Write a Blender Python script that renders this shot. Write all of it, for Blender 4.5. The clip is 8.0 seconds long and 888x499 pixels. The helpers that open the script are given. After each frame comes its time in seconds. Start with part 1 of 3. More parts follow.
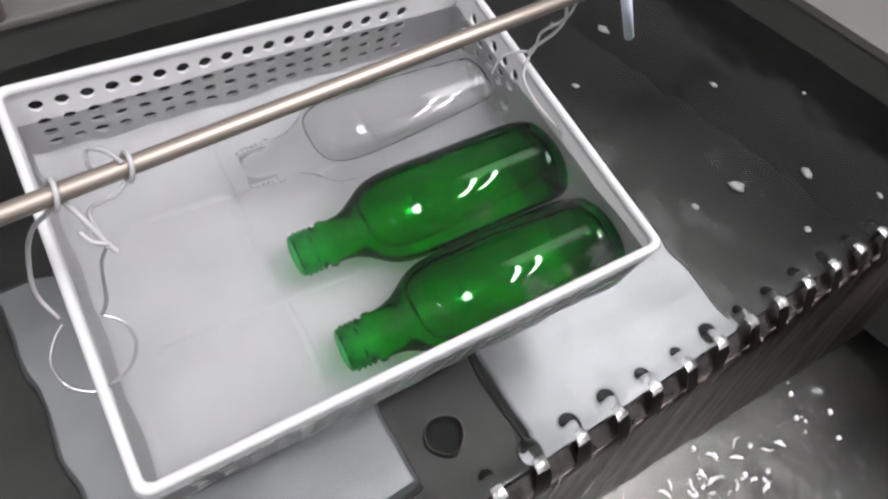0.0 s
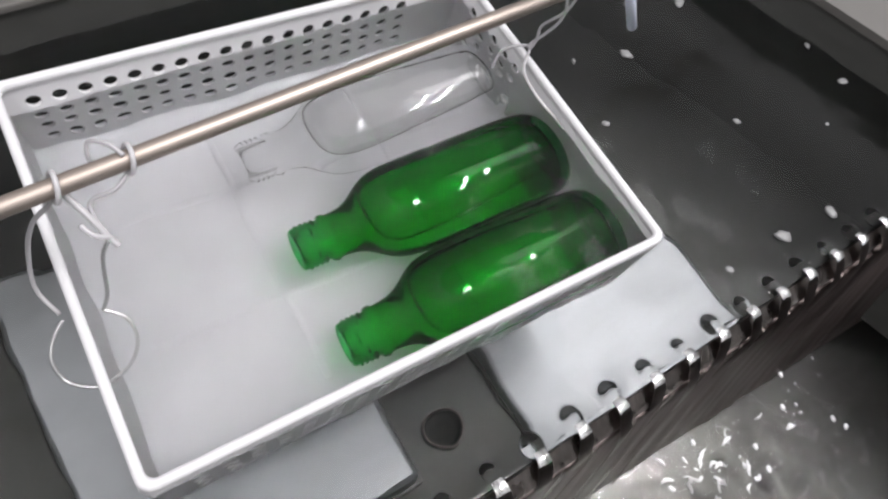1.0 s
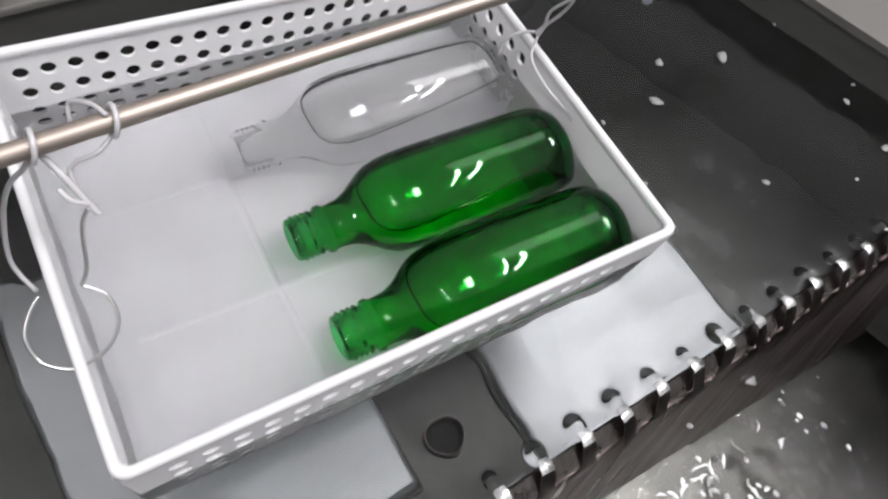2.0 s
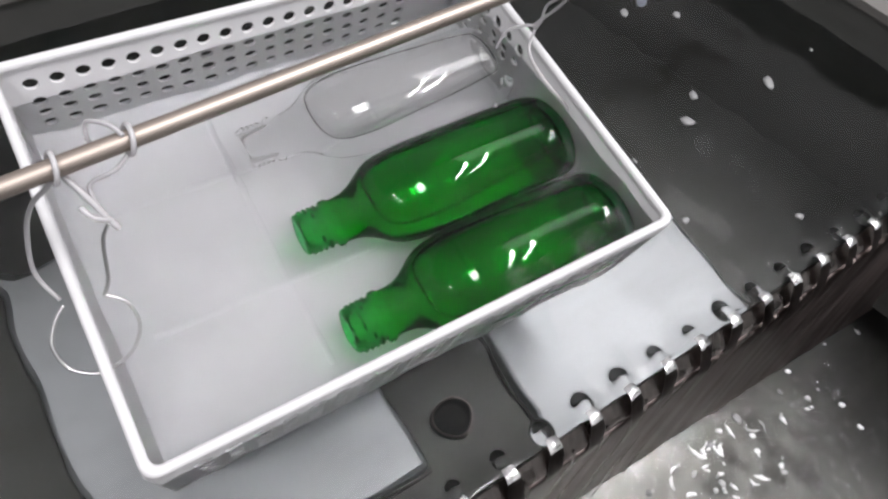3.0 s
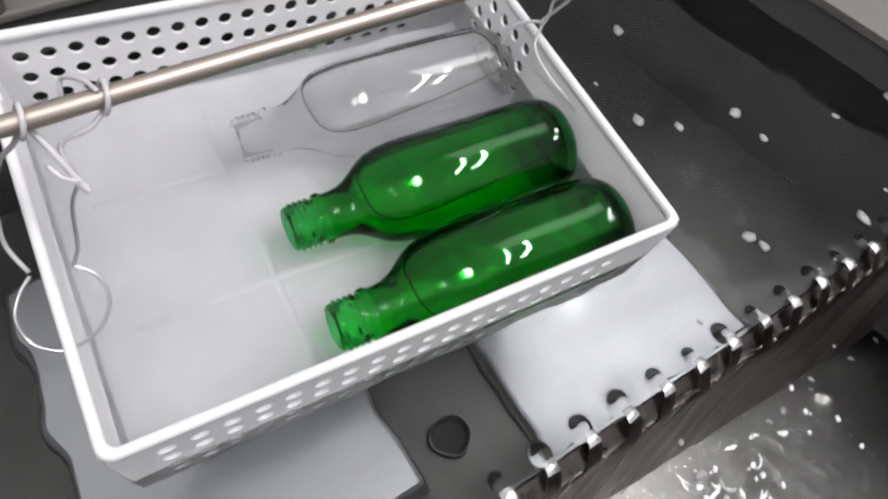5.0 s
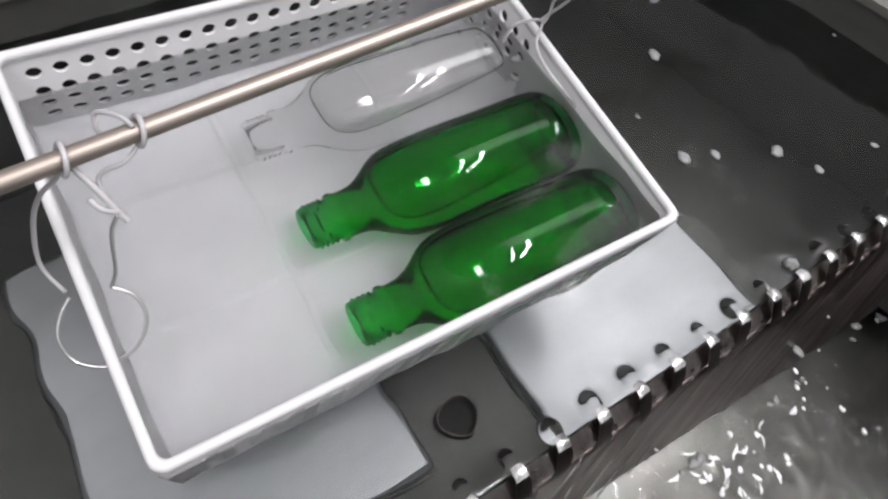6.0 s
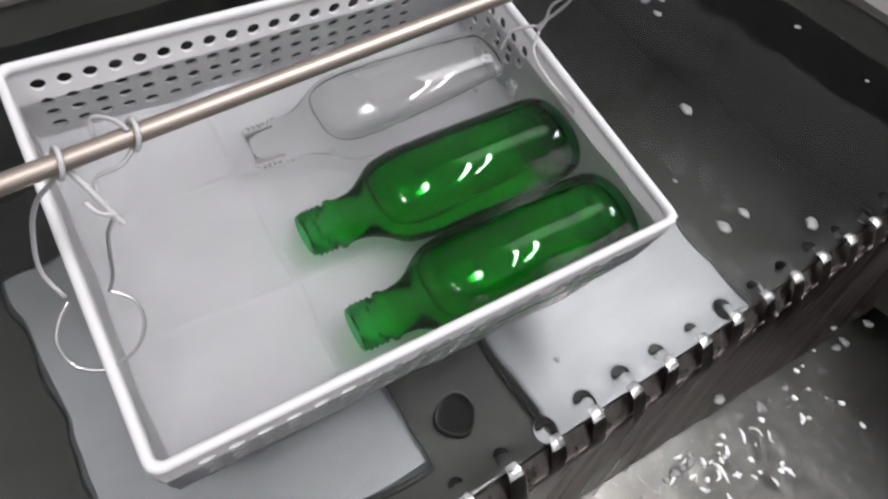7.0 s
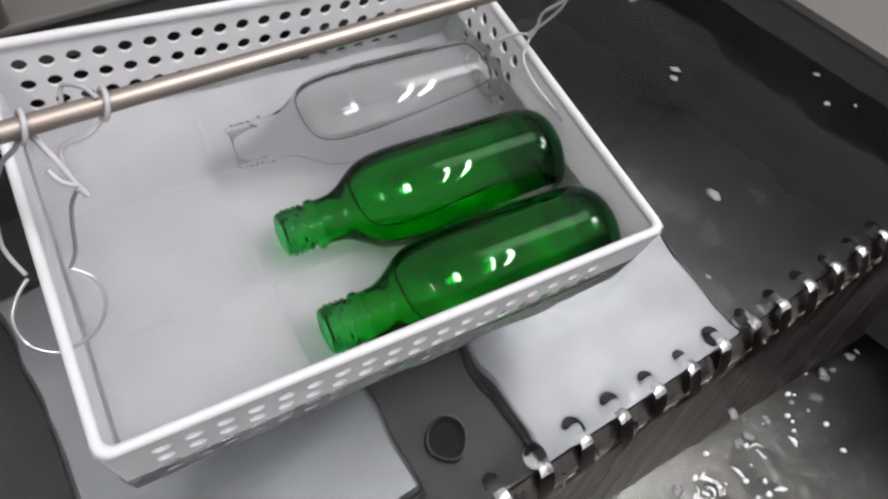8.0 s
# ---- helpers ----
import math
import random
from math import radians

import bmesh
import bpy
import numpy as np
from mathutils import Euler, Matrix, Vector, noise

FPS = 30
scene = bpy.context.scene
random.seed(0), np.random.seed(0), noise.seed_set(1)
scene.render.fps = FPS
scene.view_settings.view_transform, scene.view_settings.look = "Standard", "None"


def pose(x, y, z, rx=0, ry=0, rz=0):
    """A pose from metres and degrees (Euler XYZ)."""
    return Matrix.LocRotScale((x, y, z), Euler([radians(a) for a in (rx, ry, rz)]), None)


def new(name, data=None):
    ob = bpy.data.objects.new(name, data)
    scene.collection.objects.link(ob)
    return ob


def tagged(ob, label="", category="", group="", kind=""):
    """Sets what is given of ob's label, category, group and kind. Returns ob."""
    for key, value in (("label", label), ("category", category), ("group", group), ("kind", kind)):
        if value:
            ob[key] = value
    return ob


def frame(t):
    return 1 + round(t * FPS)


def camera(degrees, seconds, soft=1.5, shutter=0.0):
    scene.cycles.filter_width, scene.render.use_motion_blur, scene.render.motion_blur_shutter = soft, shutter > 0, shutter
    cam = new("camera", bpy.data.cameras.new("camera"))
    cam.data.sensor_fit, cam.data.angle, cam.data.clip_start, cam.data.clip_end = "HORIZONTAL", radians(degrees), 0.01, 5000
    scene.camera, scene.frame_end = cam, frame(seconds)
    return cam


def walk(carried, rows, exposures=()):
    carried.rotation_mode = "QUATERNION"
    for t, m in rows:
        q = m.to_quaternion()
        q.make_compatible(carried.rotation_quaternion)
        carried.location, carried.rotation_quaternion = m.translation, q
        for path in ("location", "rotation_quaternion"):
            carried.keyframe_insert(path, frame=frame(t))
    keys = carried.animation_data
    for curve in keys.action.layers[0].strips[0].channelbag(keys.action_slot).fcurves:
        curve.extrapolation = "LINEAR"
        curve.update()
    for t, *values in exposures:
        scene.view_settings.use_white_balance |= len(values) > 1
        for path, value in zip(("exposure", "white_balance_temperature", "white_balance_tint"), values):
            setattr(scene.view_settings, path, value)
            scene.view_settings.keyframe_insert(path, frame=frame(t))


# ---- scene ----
cam = camera(65.92, 8.0, soft=2.5)

# seconds, x, y, z and the three turns of the hand-held camera above the tank
PATH = [
    (0, -0.2201, -0.0132, 0.3885, 30.322, -8.576, -32.919),
    (0.5, -0.2177, -0.0109, 0.3842, 29.588, -8.632, -33.318),
    (1, -0.2205, -0.0092, 0.3823, 29.649, -8.951, -33.287),
    (1.2, -0.221, -0.0093, 0.3807, 29.792, -9.28, -32.806),
    (2.3, -0.2227, -0.0102, 0.3789, 30.436, -9.056, -32.779),
    (2.5, -0.2242, -0.012, 0.3788, 30.217, -8.789, -33.199),
    (3, -0.2229, -0.0111, 0.3773, 29.243, -8.336, -33.388),
    (3.5, -0.2226, -0.0116, 0.3772, 29.185, -8.207, -33.401),
    (4, -0.2229, -0.0117, 0.3829, 30.585, -8.177, -33.23),
    (4.5, -0.2206, -0.0095, 0.3811, 30.897, -8.407, -32.809),
    (5.8, -0.2236, -0.0086, 0.3752, 28.932, -8.774, -32.69),
    (6, -0.2267, -0.0112, 0.3714, 29.623, -8.303, -33.511),
    (6.5, -0.2278, -0.0086, 0.3699, 28.674, -8.481, -33.18),
    (7, -0.2252, -0.0125, 0.3782, 29.346, -8.219, -33.393),
    (7.5, -0.2248, -0.0156, 0.3825, 31.007, -8.865, -33.178),
    (8, -0.2227, -0.0141, 0.3871, 30.964, -8.531, -33.094),
]
walk(cam, [(t, pose(x, y, z, rx, ry, rz)) for t, x, y, z, rx, ry, rz in PATH],
     exposures=[(0, 0.2), (3.5, 0.21), (4.5, 0.24), (6, 0.12), (6.5, 0.04), (7, 0.06), (8, 0.0)])

# the basket's way: front left rim corner and turns, dipped and lifted
BASKET_PATH = [
    (0, -0.2667, 0.0903, 0.0216, 2.44, 1.04, -2.9),
    (0.5, -0.2652, 0.0881, 0.0242, 1.68, 1.74, -2.69),
    (1, -0.2641, 0.0896, 0.0189, 1.65, 1.26, -2.91),
    (1.2, -0.265, 0.0918, 0.0133, 1.97, 0.44, -3.06),
    (1.5, -0.2677, 0.0942, 0.0382, 1.24, 2.02, -3.4),
    (1.75, -0.2713, 0.1049, 0.0478, 0.73, 2.29, -4.61),
    (2.05, -0.2677, 0.0942, 0.0423, 1.24, 2.02, -3.4),
    (2.3, -0.2672, 0.0938, 0.0272, 2.22, 1.86, -3.37),
    (2.5, -0.2661, 0.0919, 0.0253, 2.35, 1.66, -2.76),
    (3, -0.2658, 0.0899, 0.0235, 2.18, 1.47, -2.62),
    (3.5, -0.2669, 0.0885, 0.0248, 0.91, 0.93, -2.99),
    (4, -0.2677, 0.0943, 0.0382, 1.24, 2.02, -3.4),
    (4.5, -0.2713, 0.1049, 0.0498, 0.73, 2.29, -4.61),
    (4.8, -0.2713, 0.1048, 0.054, 0.73, 2.29, -4.61),
    (5.2, -0.2713, 0.1048, 0.0521, 0.73, 2.29, -4.61),
    (5.5, -0.2677, 0.0942, 0.0426, 1.24, 2.02, -3.4),
    (5.8, -0.264, 0.086, 0.028, 3.43, 3.47, -1.65),
    (6, -0.2639, 0.0913, 0.0221, 3.42, 1.72, -2.71),
    (6.5, -0.2651, 0.0898, 0.0212, 1.16, 1.3, -2.81),
    (7, -0.2662, 0.0897, 0.0271, 1.34, 1.51, -2.98),
    (7.5, -0.2703, 0.0985, 0.0453, -0.04, 1.96, -4.23),
    (8, -0.2729, 0.1073, 0.0553, 0.89, 3.08, -4.72),
]


# ---- world and light ----
world = bpy.data.worlds.new("world")
scene.world = world
world.use_nodes = True
world.node_tree.nodes["Background"].inputs[0].default_value = (0.75, 0.8, 0.85, 1)
world.node_tree.nodes["Background"].inputs[1].default_value = 0.15


def area_lamp(x, y, z, wide, long, watts):
    data = bpy.data.lights.new("tube_or_fill_light", "AREA")
    data.shape, data.size, data.size_y, data.energy = "RECTANGLE", wide, long, watts
    data.color = (0.985, 0.97, 0.99)
    new("tube_or_fill_light", data).matrix_world = pose(x, y, z)


# unseen ceiling-wide fill lamp, added for the light a white ceiling would bounce
area_lamp(0.0, 0.0, 1.88, 9.8, 9.8, 100)
# three twin-tube fittings across the room and one oblong diffuser
for lx in (-0.9, -0.8, 0.96, 1.07, 1.83, 1.93):
    area_lamp(lx, -0.42, 1.84, 0.022, 1.0, 10.0)
area_lamp(0.36, -0.42, 1.84, 0.20, 0.6, 20)
# unseen square lamp, added to brighten the right transducer plate
area_lamp(1.3, 0.4, 1.84, 0.7, 0.7, 4.5)



# ---- materials ----
def material(name, color, rough=0.5, metal=0.0, vary=0.12, grain=60.0, bump=0.1, stretch=(1, 1, 1), coat=0.0, spec=0.5):
    m = bpy.data.materials.new(name)
    m.use_nodes = True
    nt = m.node_tree
    b = nt.nodes["Principled BSDF"]
    b.inputs["Roughness"].default_value = rough
    b.inputs["Metallic"].default_value = metal
    b.inputs["Coat Weight"].default_value = coat
    b.inputs["Specular IOR Level"].default_value = spec
    tc = nt.nodes.new("ShaderNodeTexCoord")
    mp = nt.nodes.new("ShaderNodeMapping")
    mp.inputs["Scale"].default_value = stretch
    nt.links.new(tc.outputs["Object"], mp.inputs["Vector"])
    fine = nt.nodes.new("ShaderNodeTexNoise")
    fine.inputs["Scale"].default_value = grain
    fine.inputs["Detail"].default_value = 5
    wide = nt.nodes.new("ShaderNodeTexNoise")
    wide.inputs["Scale"].default_value = grain / 9
    wide.inputs["Detail"].default_value = 3
    for n in (fine, wide):
        nt.links.new(mp.outputs["Vector"], n.inputs["Vector"])
    add = nt.nodes.new("ShaderNodeMath")
    add.operation = "ADD"
    nt.links.new(fine.outputs["Fac"], add.inputs[0])
    nt.links.new(wide.outputs["Fac"], add.inputs[1])
    ramp = nt.nodes.new("ShaderNodeMapRange")
    ramp.inputs["From Min"].default_value, ramp.inputs["From Max"].default_value = 0.6, 1.4
    ramp.inputs["To Min"].default_value, ramp.inputs["To Max"].default_value = 1 - vary, 1 + vary
    nt.links.new(add.outputs[0], ramp.inputs["Value"])
    mul = nt.nodes.new("ShaderNodeVectorMath")
    mul.operation = "SCALE"
    mul.inputs[0].default_value = color
    nt.links.new(ramp.outputs[0], mul.inputs["Scale"])
    nt.links.new(mul.outputs[0], b.inputs["Base Color"])
    rr = nt.nodes.new("ShaderNodeMapRange")
    rr.inputs["From Min"].default_value, rr.inputs["From Max"].default_value = 0.3, 0.7
    rr.inputs["To Min"].default_value, rr.inputs["To Max"].default_value = max(0.02, rough * 0.8), min(1, rough * 1.2)
    nt.links.new(wide.outputs["Fac"], rr.inputs["Value"])
    nt.links.new(rr.outputs[0], b.inputs["Roughness"])
    if bump:
        bp = nt.nodes.new("ShaderNodeBump")
        bp.inputs["Strength"].default_value = bump
        bp.inputs["Distance"].default_value = 0.001
        nt.links.new(fine.outputs["Fac"], bp.inputs["Height"])
        nt.links.new(bp.outputs[0], b.inputs["Normal"])
    return m


def glass(name, color, ior, rough=0.0):
    m = bpy.data.materials.new(name)
    m.use_nodes = True
    nt = m.node_tree
    nt.nodes.remove(nt.nodes["Principled BSDF"])
    g = nt.nodes.new("ShaderNodeBsdfGlass")
    g.inputs["Color"].default_value = (*color, 1)
    g.inputs["IOR"].default_value = ior
    g.inputs["Roughness"].default_value = rough
    nt.links.new(g.outputs[0], nt.nodes["Material Output"].inputs["Surface"])
    return m


WHITE = material("white_polypropylene", (0.75, 0.74, 0.755), 0.42, vary=0.05, grain=40, bump=0.03)


def let_light_through(m, share, color):
    nt = m.node_tree
    t = nt.nodes.new("ShaderNodeBsdfTranslucent")
    t.inputs["Color"].default_value = (*color, 1)
    x = nt.nodes.new("ShaderNodeMixShader")
    x.inputs[0].default_value = share
    nt.links.new(nt.nodes["Principled BSDF"].outputs[0], x.inputs[1])
    nt.links.new(t.outputs[0], x.inputs[2])
    nt.links.new(x.outputs[0], nt.nodes["Material Output"].inputs["Surface"])


let_light_through(WHITE, 0.34, (0.8, 0.8, 0.8))
# opaque white; its blotches paint the rippled light on the basket floor
SOLID_WHITE = material("ripple_lit_white_polypropylene", (0.77, 0.77, 0.80), 0.45, vary=0.10, grain=20, bump=0.05)
PLATE = material("satin_steel_plate", (0.44, 0.46, 0.475), 0.36, 1.0, vary=0.08, grain=30, bump=0.05, stretch=(1, 6, 1))
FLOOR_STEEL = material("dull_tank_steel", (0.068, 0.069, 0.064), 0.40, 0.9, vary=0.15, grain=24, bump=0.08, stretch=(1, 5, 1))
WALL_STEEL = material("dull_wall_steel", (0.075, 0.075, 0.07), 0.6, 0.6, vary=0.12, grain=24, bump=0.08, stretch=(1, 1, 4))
CREST_STEEL = material("wet_crest_steel", (0.24, 0.215, 0.205), 0.3, 1.0, vary=0.3, grain=160, bump=0.2, stretch=(2, 0.4, 1))
TROUGH_STEEL = material("dull_trough_steel", (0.20, 0.197, 0.186), 0.34, 1.0, vary=0.2, grain=14, bump=0.08, stretch=(1, 3, 1))
WEIR_STEEL = material("wet_weir_steel", (0.15, 0.122, 0.116), 0.42, 1.0, vary=0.25, grain=50, bump=0.2, stretch=(3, 0.4, 1))
# stem coloured dark for the trough it mirrors, tip bright for the ceiling's highlight
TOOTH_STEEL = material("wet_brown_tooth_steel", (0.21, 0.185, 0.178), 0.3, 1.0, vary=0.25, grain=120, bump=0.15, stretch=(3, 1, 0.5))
TIP_HIGHLIGHT = material("ceiling_highlight_steel", (0.9, 0.9, 0.9), 0.22, 1.0, vary=0.08, grain=80, bump=0.1)
ROD_STEEL = material("polished_rod_steel", (0.36, 0.31, 0.275), 0.46, 1.0, vary=0.08, grain=60, bump=0.05, stretch=(0.2, 3, 3))
DECK = material("grey_beige_deck", (0.085, 0.080, 0.075), 0.5, vary=0.08, grain=20, bump=0.05)
WIRE = material("grey_coated_wire", (0.36, 0.35, 0.36), 0.3, vary=0.08, grain=90, bump=0.08, coat=0.3)
BARE_WIRE = material("galvanised_wire", (0.6, 0.6, 0.6), 0.3, 1.0, vary=0.1, grain=90, bump=0.05)
TUBE = material("milky_plastic_tube", (0.62, 0.66, 0.78), 0.3, vary=0.05, grain=60, bump=0.02)
DARK = material("drain_shade_black", (0.02, 0.02, 0.018), 0.9, vary=0.2, grain=50, bump=0.2, spec=0.1)
ROOM = material("grey_room_paint", (0.75, 0.75, 0.75), 0.8, vary=0.06, grain=4, bump=0.02)
CEILING = material("ceiling_paint", (0.8, 0.8, 0.8), 0.8, vary=0.05, grain=4, bump=0.02)
# foam brightened: froth's own white and the water's glints in one colour
GLINT_FROTH = material("glint_white_froth", (0.66, 0.66, 0.66), 0.5, vary=0.1, grain=300, bump=0.3)
FOAM = material("white_foam", (0.17, 0.17, 0.17), 0.5, vary=0.12, grain=300, bump=0.3)


def bottle_glass(name, color, bend, gloss, shine):
    """Tinted glass, wet on both sides: it bends light a little and mirrors by Fresnel's law."""
    m = bpy.data.materials.new(name)
    m.use_nodes = True
    nt = m.node_tree
    nt.nodes.remove(nt.nodes["Principled BSDF"])
    r = nt.nodes.new("ShaderNodeBsdfRefraction")
    r.inputs["Color"].default_value = (*color, 1)
    r.inputs["IOR"].default_value = bend
    r.inputs["Roughness"].default_value = 0.0
    g = nt.nodes.new("ShaderNodeBsdfGlossy")
    g.inputs["Roughness"].default_value = 0.015
    f = nt.nodes.new("ShaderNodeFresnel")
    f.inputs["IOR"].default_value = gloss
    x = nt.nodes.new("ShaderNodeMixShader")
    sheen = nt.nodes.new("ShaderNodeMath")
    sheen.operation = "ADD"
    sheen.inputs[1].default_value = shine
    nt.links.new(f.outputs[0], sheen.inputs[0])
    nt.links.new(sheen.outputs[0], x.inputs[0])
    nt.links.new(r.outputs[0], x.inputs[1])
    nt.links.new(g.outputs[0], x.inputs[2])
    nt.links.new(x.outputs[0], nt.nodes["Material Output"].inputs["Surface"])
    return m


GREEN = bottle_glass("green_bottle_glass", (0.060, 0.68, 0.16), 1.10, 1.22, 0.014)
NECK_GREEN = bottle_glass("green_neck_glass", (0.19, 0.77, 0.33), 1.25, 1.3, 0.01)
# same green glass, tinted deeper for the light lost in the thick base
DARKENED_GREEN = bottle_glass("darkened_green_base_glass", (0.035, 0.46, 0.11), 1.12, 1.22, 0.008)
CLEAR = bottle_glass("clear_bottle_glass", (0.998, 0.999, 0.999), 1.06, 1.06, 0.035)
WATER = glass("water", (0.985, 0.985, 0.985), 1.333)


def trembling_water(name, color, blur):
    """Still-looking water whose fine tremble blurs what it mirrors, but not what lies under it."""
    m = bottle_glass(name, color, 1.333, 1.333, 0.0)
    for n in m.node_tree.nodes:
        if n.type == "BSDF_GLOSSY":
            n.inputs["Roughness"].default_value = blur
    return m


TANK_WATER = trembling_water("tank_water", (0.985, 0.985, 0.985), 0.11)
INNER = bottle_glass("inner_face_of_glass", (1.0, 1.0, 1.0), 1.14, 1.14, 0.0)
AIR = bottle_glass("air_under_water", (1.0, 1.0, 1.0), 0.90, 1.33, 0.025)
CLEAR_AIR = bottle_glass("air_in_clear_bottle", (1.0, 1.0, 1.0), 0.95, 1.15, 0.12)
# meniscus tubes: the dark line that refraction gives is put into their tint
RIM_GREEN = bottle_glass("waterline_in_green_glass", (0.10, 0.42, 0.17), 1.3, 1.3, 0.02)
RIM_CLEAR = bottle_glass("waterline_in_clear_glass", (0.8, 0.8, 0.8), 1.2, 1.3, 0.05)


# ---- mesh helpers ----
def mesh_of(name, bm, mat, smooth=True):
    me = bpy.data.meshes.new(name)
    bm.normal_update()
    bm.to_mesh(me)
    bm.free()
    me.materials.append(mat)
    if smooth:
        for p in me.polygons:
            p.use_smooth = True
    return me


def thing(name, bm, mat, label, category, kind="", group="", smooth=True):
    return tagged(new(name, mesh_of(name, bm, mat, smooth)), label, category, group, kind)


def part(name, bm, mat, parent, label="", smooth=True):
    ob = new(name, mesh_of(name, bm, mat, smooth))
    ob.parent = parent
    return tagged(ob, label)


def box(bm, lo, hi, bevel=0.0):
    vs = [bm.verts.new((x, y, z)) for z in (lo[2], hi[2]) for y in (lo[1], hi[1]) for x in (lo[0], hi[0])]
    fs = [bm.faces.new([vs[i] for i in f]) for f in ((0, 2, 3, 1), (4, 5, 7, 6), (0, 1, 5, 4), (2, 6, 7, 3), (0, 4, 6, 2), (1, 3, 7, 5))]
    if bevel:
        es = list({e for f in fs for e in f.edges})
        bmesh.ops.bevel(bm, geom=es, offset=bevel, segments=2, affect="EDGES", profile=0.5)
    return bm


def smooth_line(pts, n=8, closed=False):
    """Catmull-Rom line through the points."""
    out, m = [], len(pts)
    for i in range(m if closed else m - 1):
        q = [Vector(pts[(i + k) % m] if closed else pts[min(max(i + k, 0), m - 1)]) for k in (-1, 0, 1, 2)]
        for s in range(n):
            t = s / n
            out.append(0.5 * ((2 * q[1]) + (q[2] - q[0]) * t + (2 * q[0] - 5 * q[1] + 4 * q[2] - q[3]) * t * t + (3 * q[1] - q[0] - 3 * q[2] + q[3]) * t ** 3))
    if not closed:
        out.append(Vector(pts[-1]))
    return out


def tube(bm, pts, r, sides=10, closed=False):
    pts = [Vector(p) for p in pts]
    n, rings = len(pts), []
    side = Vector((0.31, 0.62, 0.72))
    for i, p in enumerate(pts):
        a = pts[(i - 1) % n] if closed or i else p
        b = pts[(i + 1) % n] if closed or i < n - 1 else p
        d = (b - a).normalized()
        u = (side - d * side.dot(d)).normalized()
        side = u
        v = d.cross(u)
        rings.append([bm.verts.new(p + r * (math.cos(k * 2 * math.pi / sides) * u + math.sin(k * 2 * math.pi / sides) * v)) for k in range(sides)])
    for i in range(n if closed else n - 1):
        A, B = rings[i], rings[(i + 1) % n]
        for k in range(sides):
            bm.faces.new((A[k], A[(k + 1) % sides], B[(k + 1) % sides], B[k]))
    if not closed:
        bm.faces.new(rings[0][::-1])
        bm.faces.new(rings[-1])
    return bm


def lathe(bm, profile, sides=48):
    """Turn (x, r) pairs about the x axis; r = 0 closes."""
    rings = []
    for x, r in profile:
        if r < 1e-6:
            rings.append([bm.verts.new((x, 0, 0))])
        else:
            rings.append([bm.verts.new((x, r * math.cos(k * 2 * math.pi / sides), r * math.sin(k * 2 * math.pi / sides))) for k in range(sides)])
    for A, B in zip(rings, rings[1:]):
        for k in range(sides):
            j = (k + 1) % sides
            f = [A[k % len(A)], A[j % len(A)], B[j % len(B)], B[k % len(B)]]
            f = list(dict.fromkeys(f))
            if len(f) > 2:
                bm.faces.new(f)
    bmesh.ops.recalc_face_normals(bm, faces=bm.faces)
    return bm


# ---- room and tank ----
def room():
    thing("ceiling", box(bmesh.new(), (-5, -5, 1.9), (5, 5, 2.0)), CEILING, "plain white ceiling over the wash room", "ceiling", "structure", smooth=False)
    thing("floor", box(bmesh.new(), (-5, -5, -1.0), (5, 5, -0.9)), ROOM, "light grey floor under the wash tank", "floor", "structure", smooth=False)
    for n, lo, hi in (("wall_north", (-5, 5, -1), (5, 5.1, 2)), ("wall_south", (-5, -5.1, -1), (5, -5, 2)),
                      ("wall_east", (5, -5, -1), (5.1, 5, 2)), ("wall_west", (-5.1, -5, -1), (-5, 5, 2))):
        thing(n, box(bmesh.new(), lo, hi), ROOM, "plain grey wall of the wash room", "wall", "structure", smooth=False)


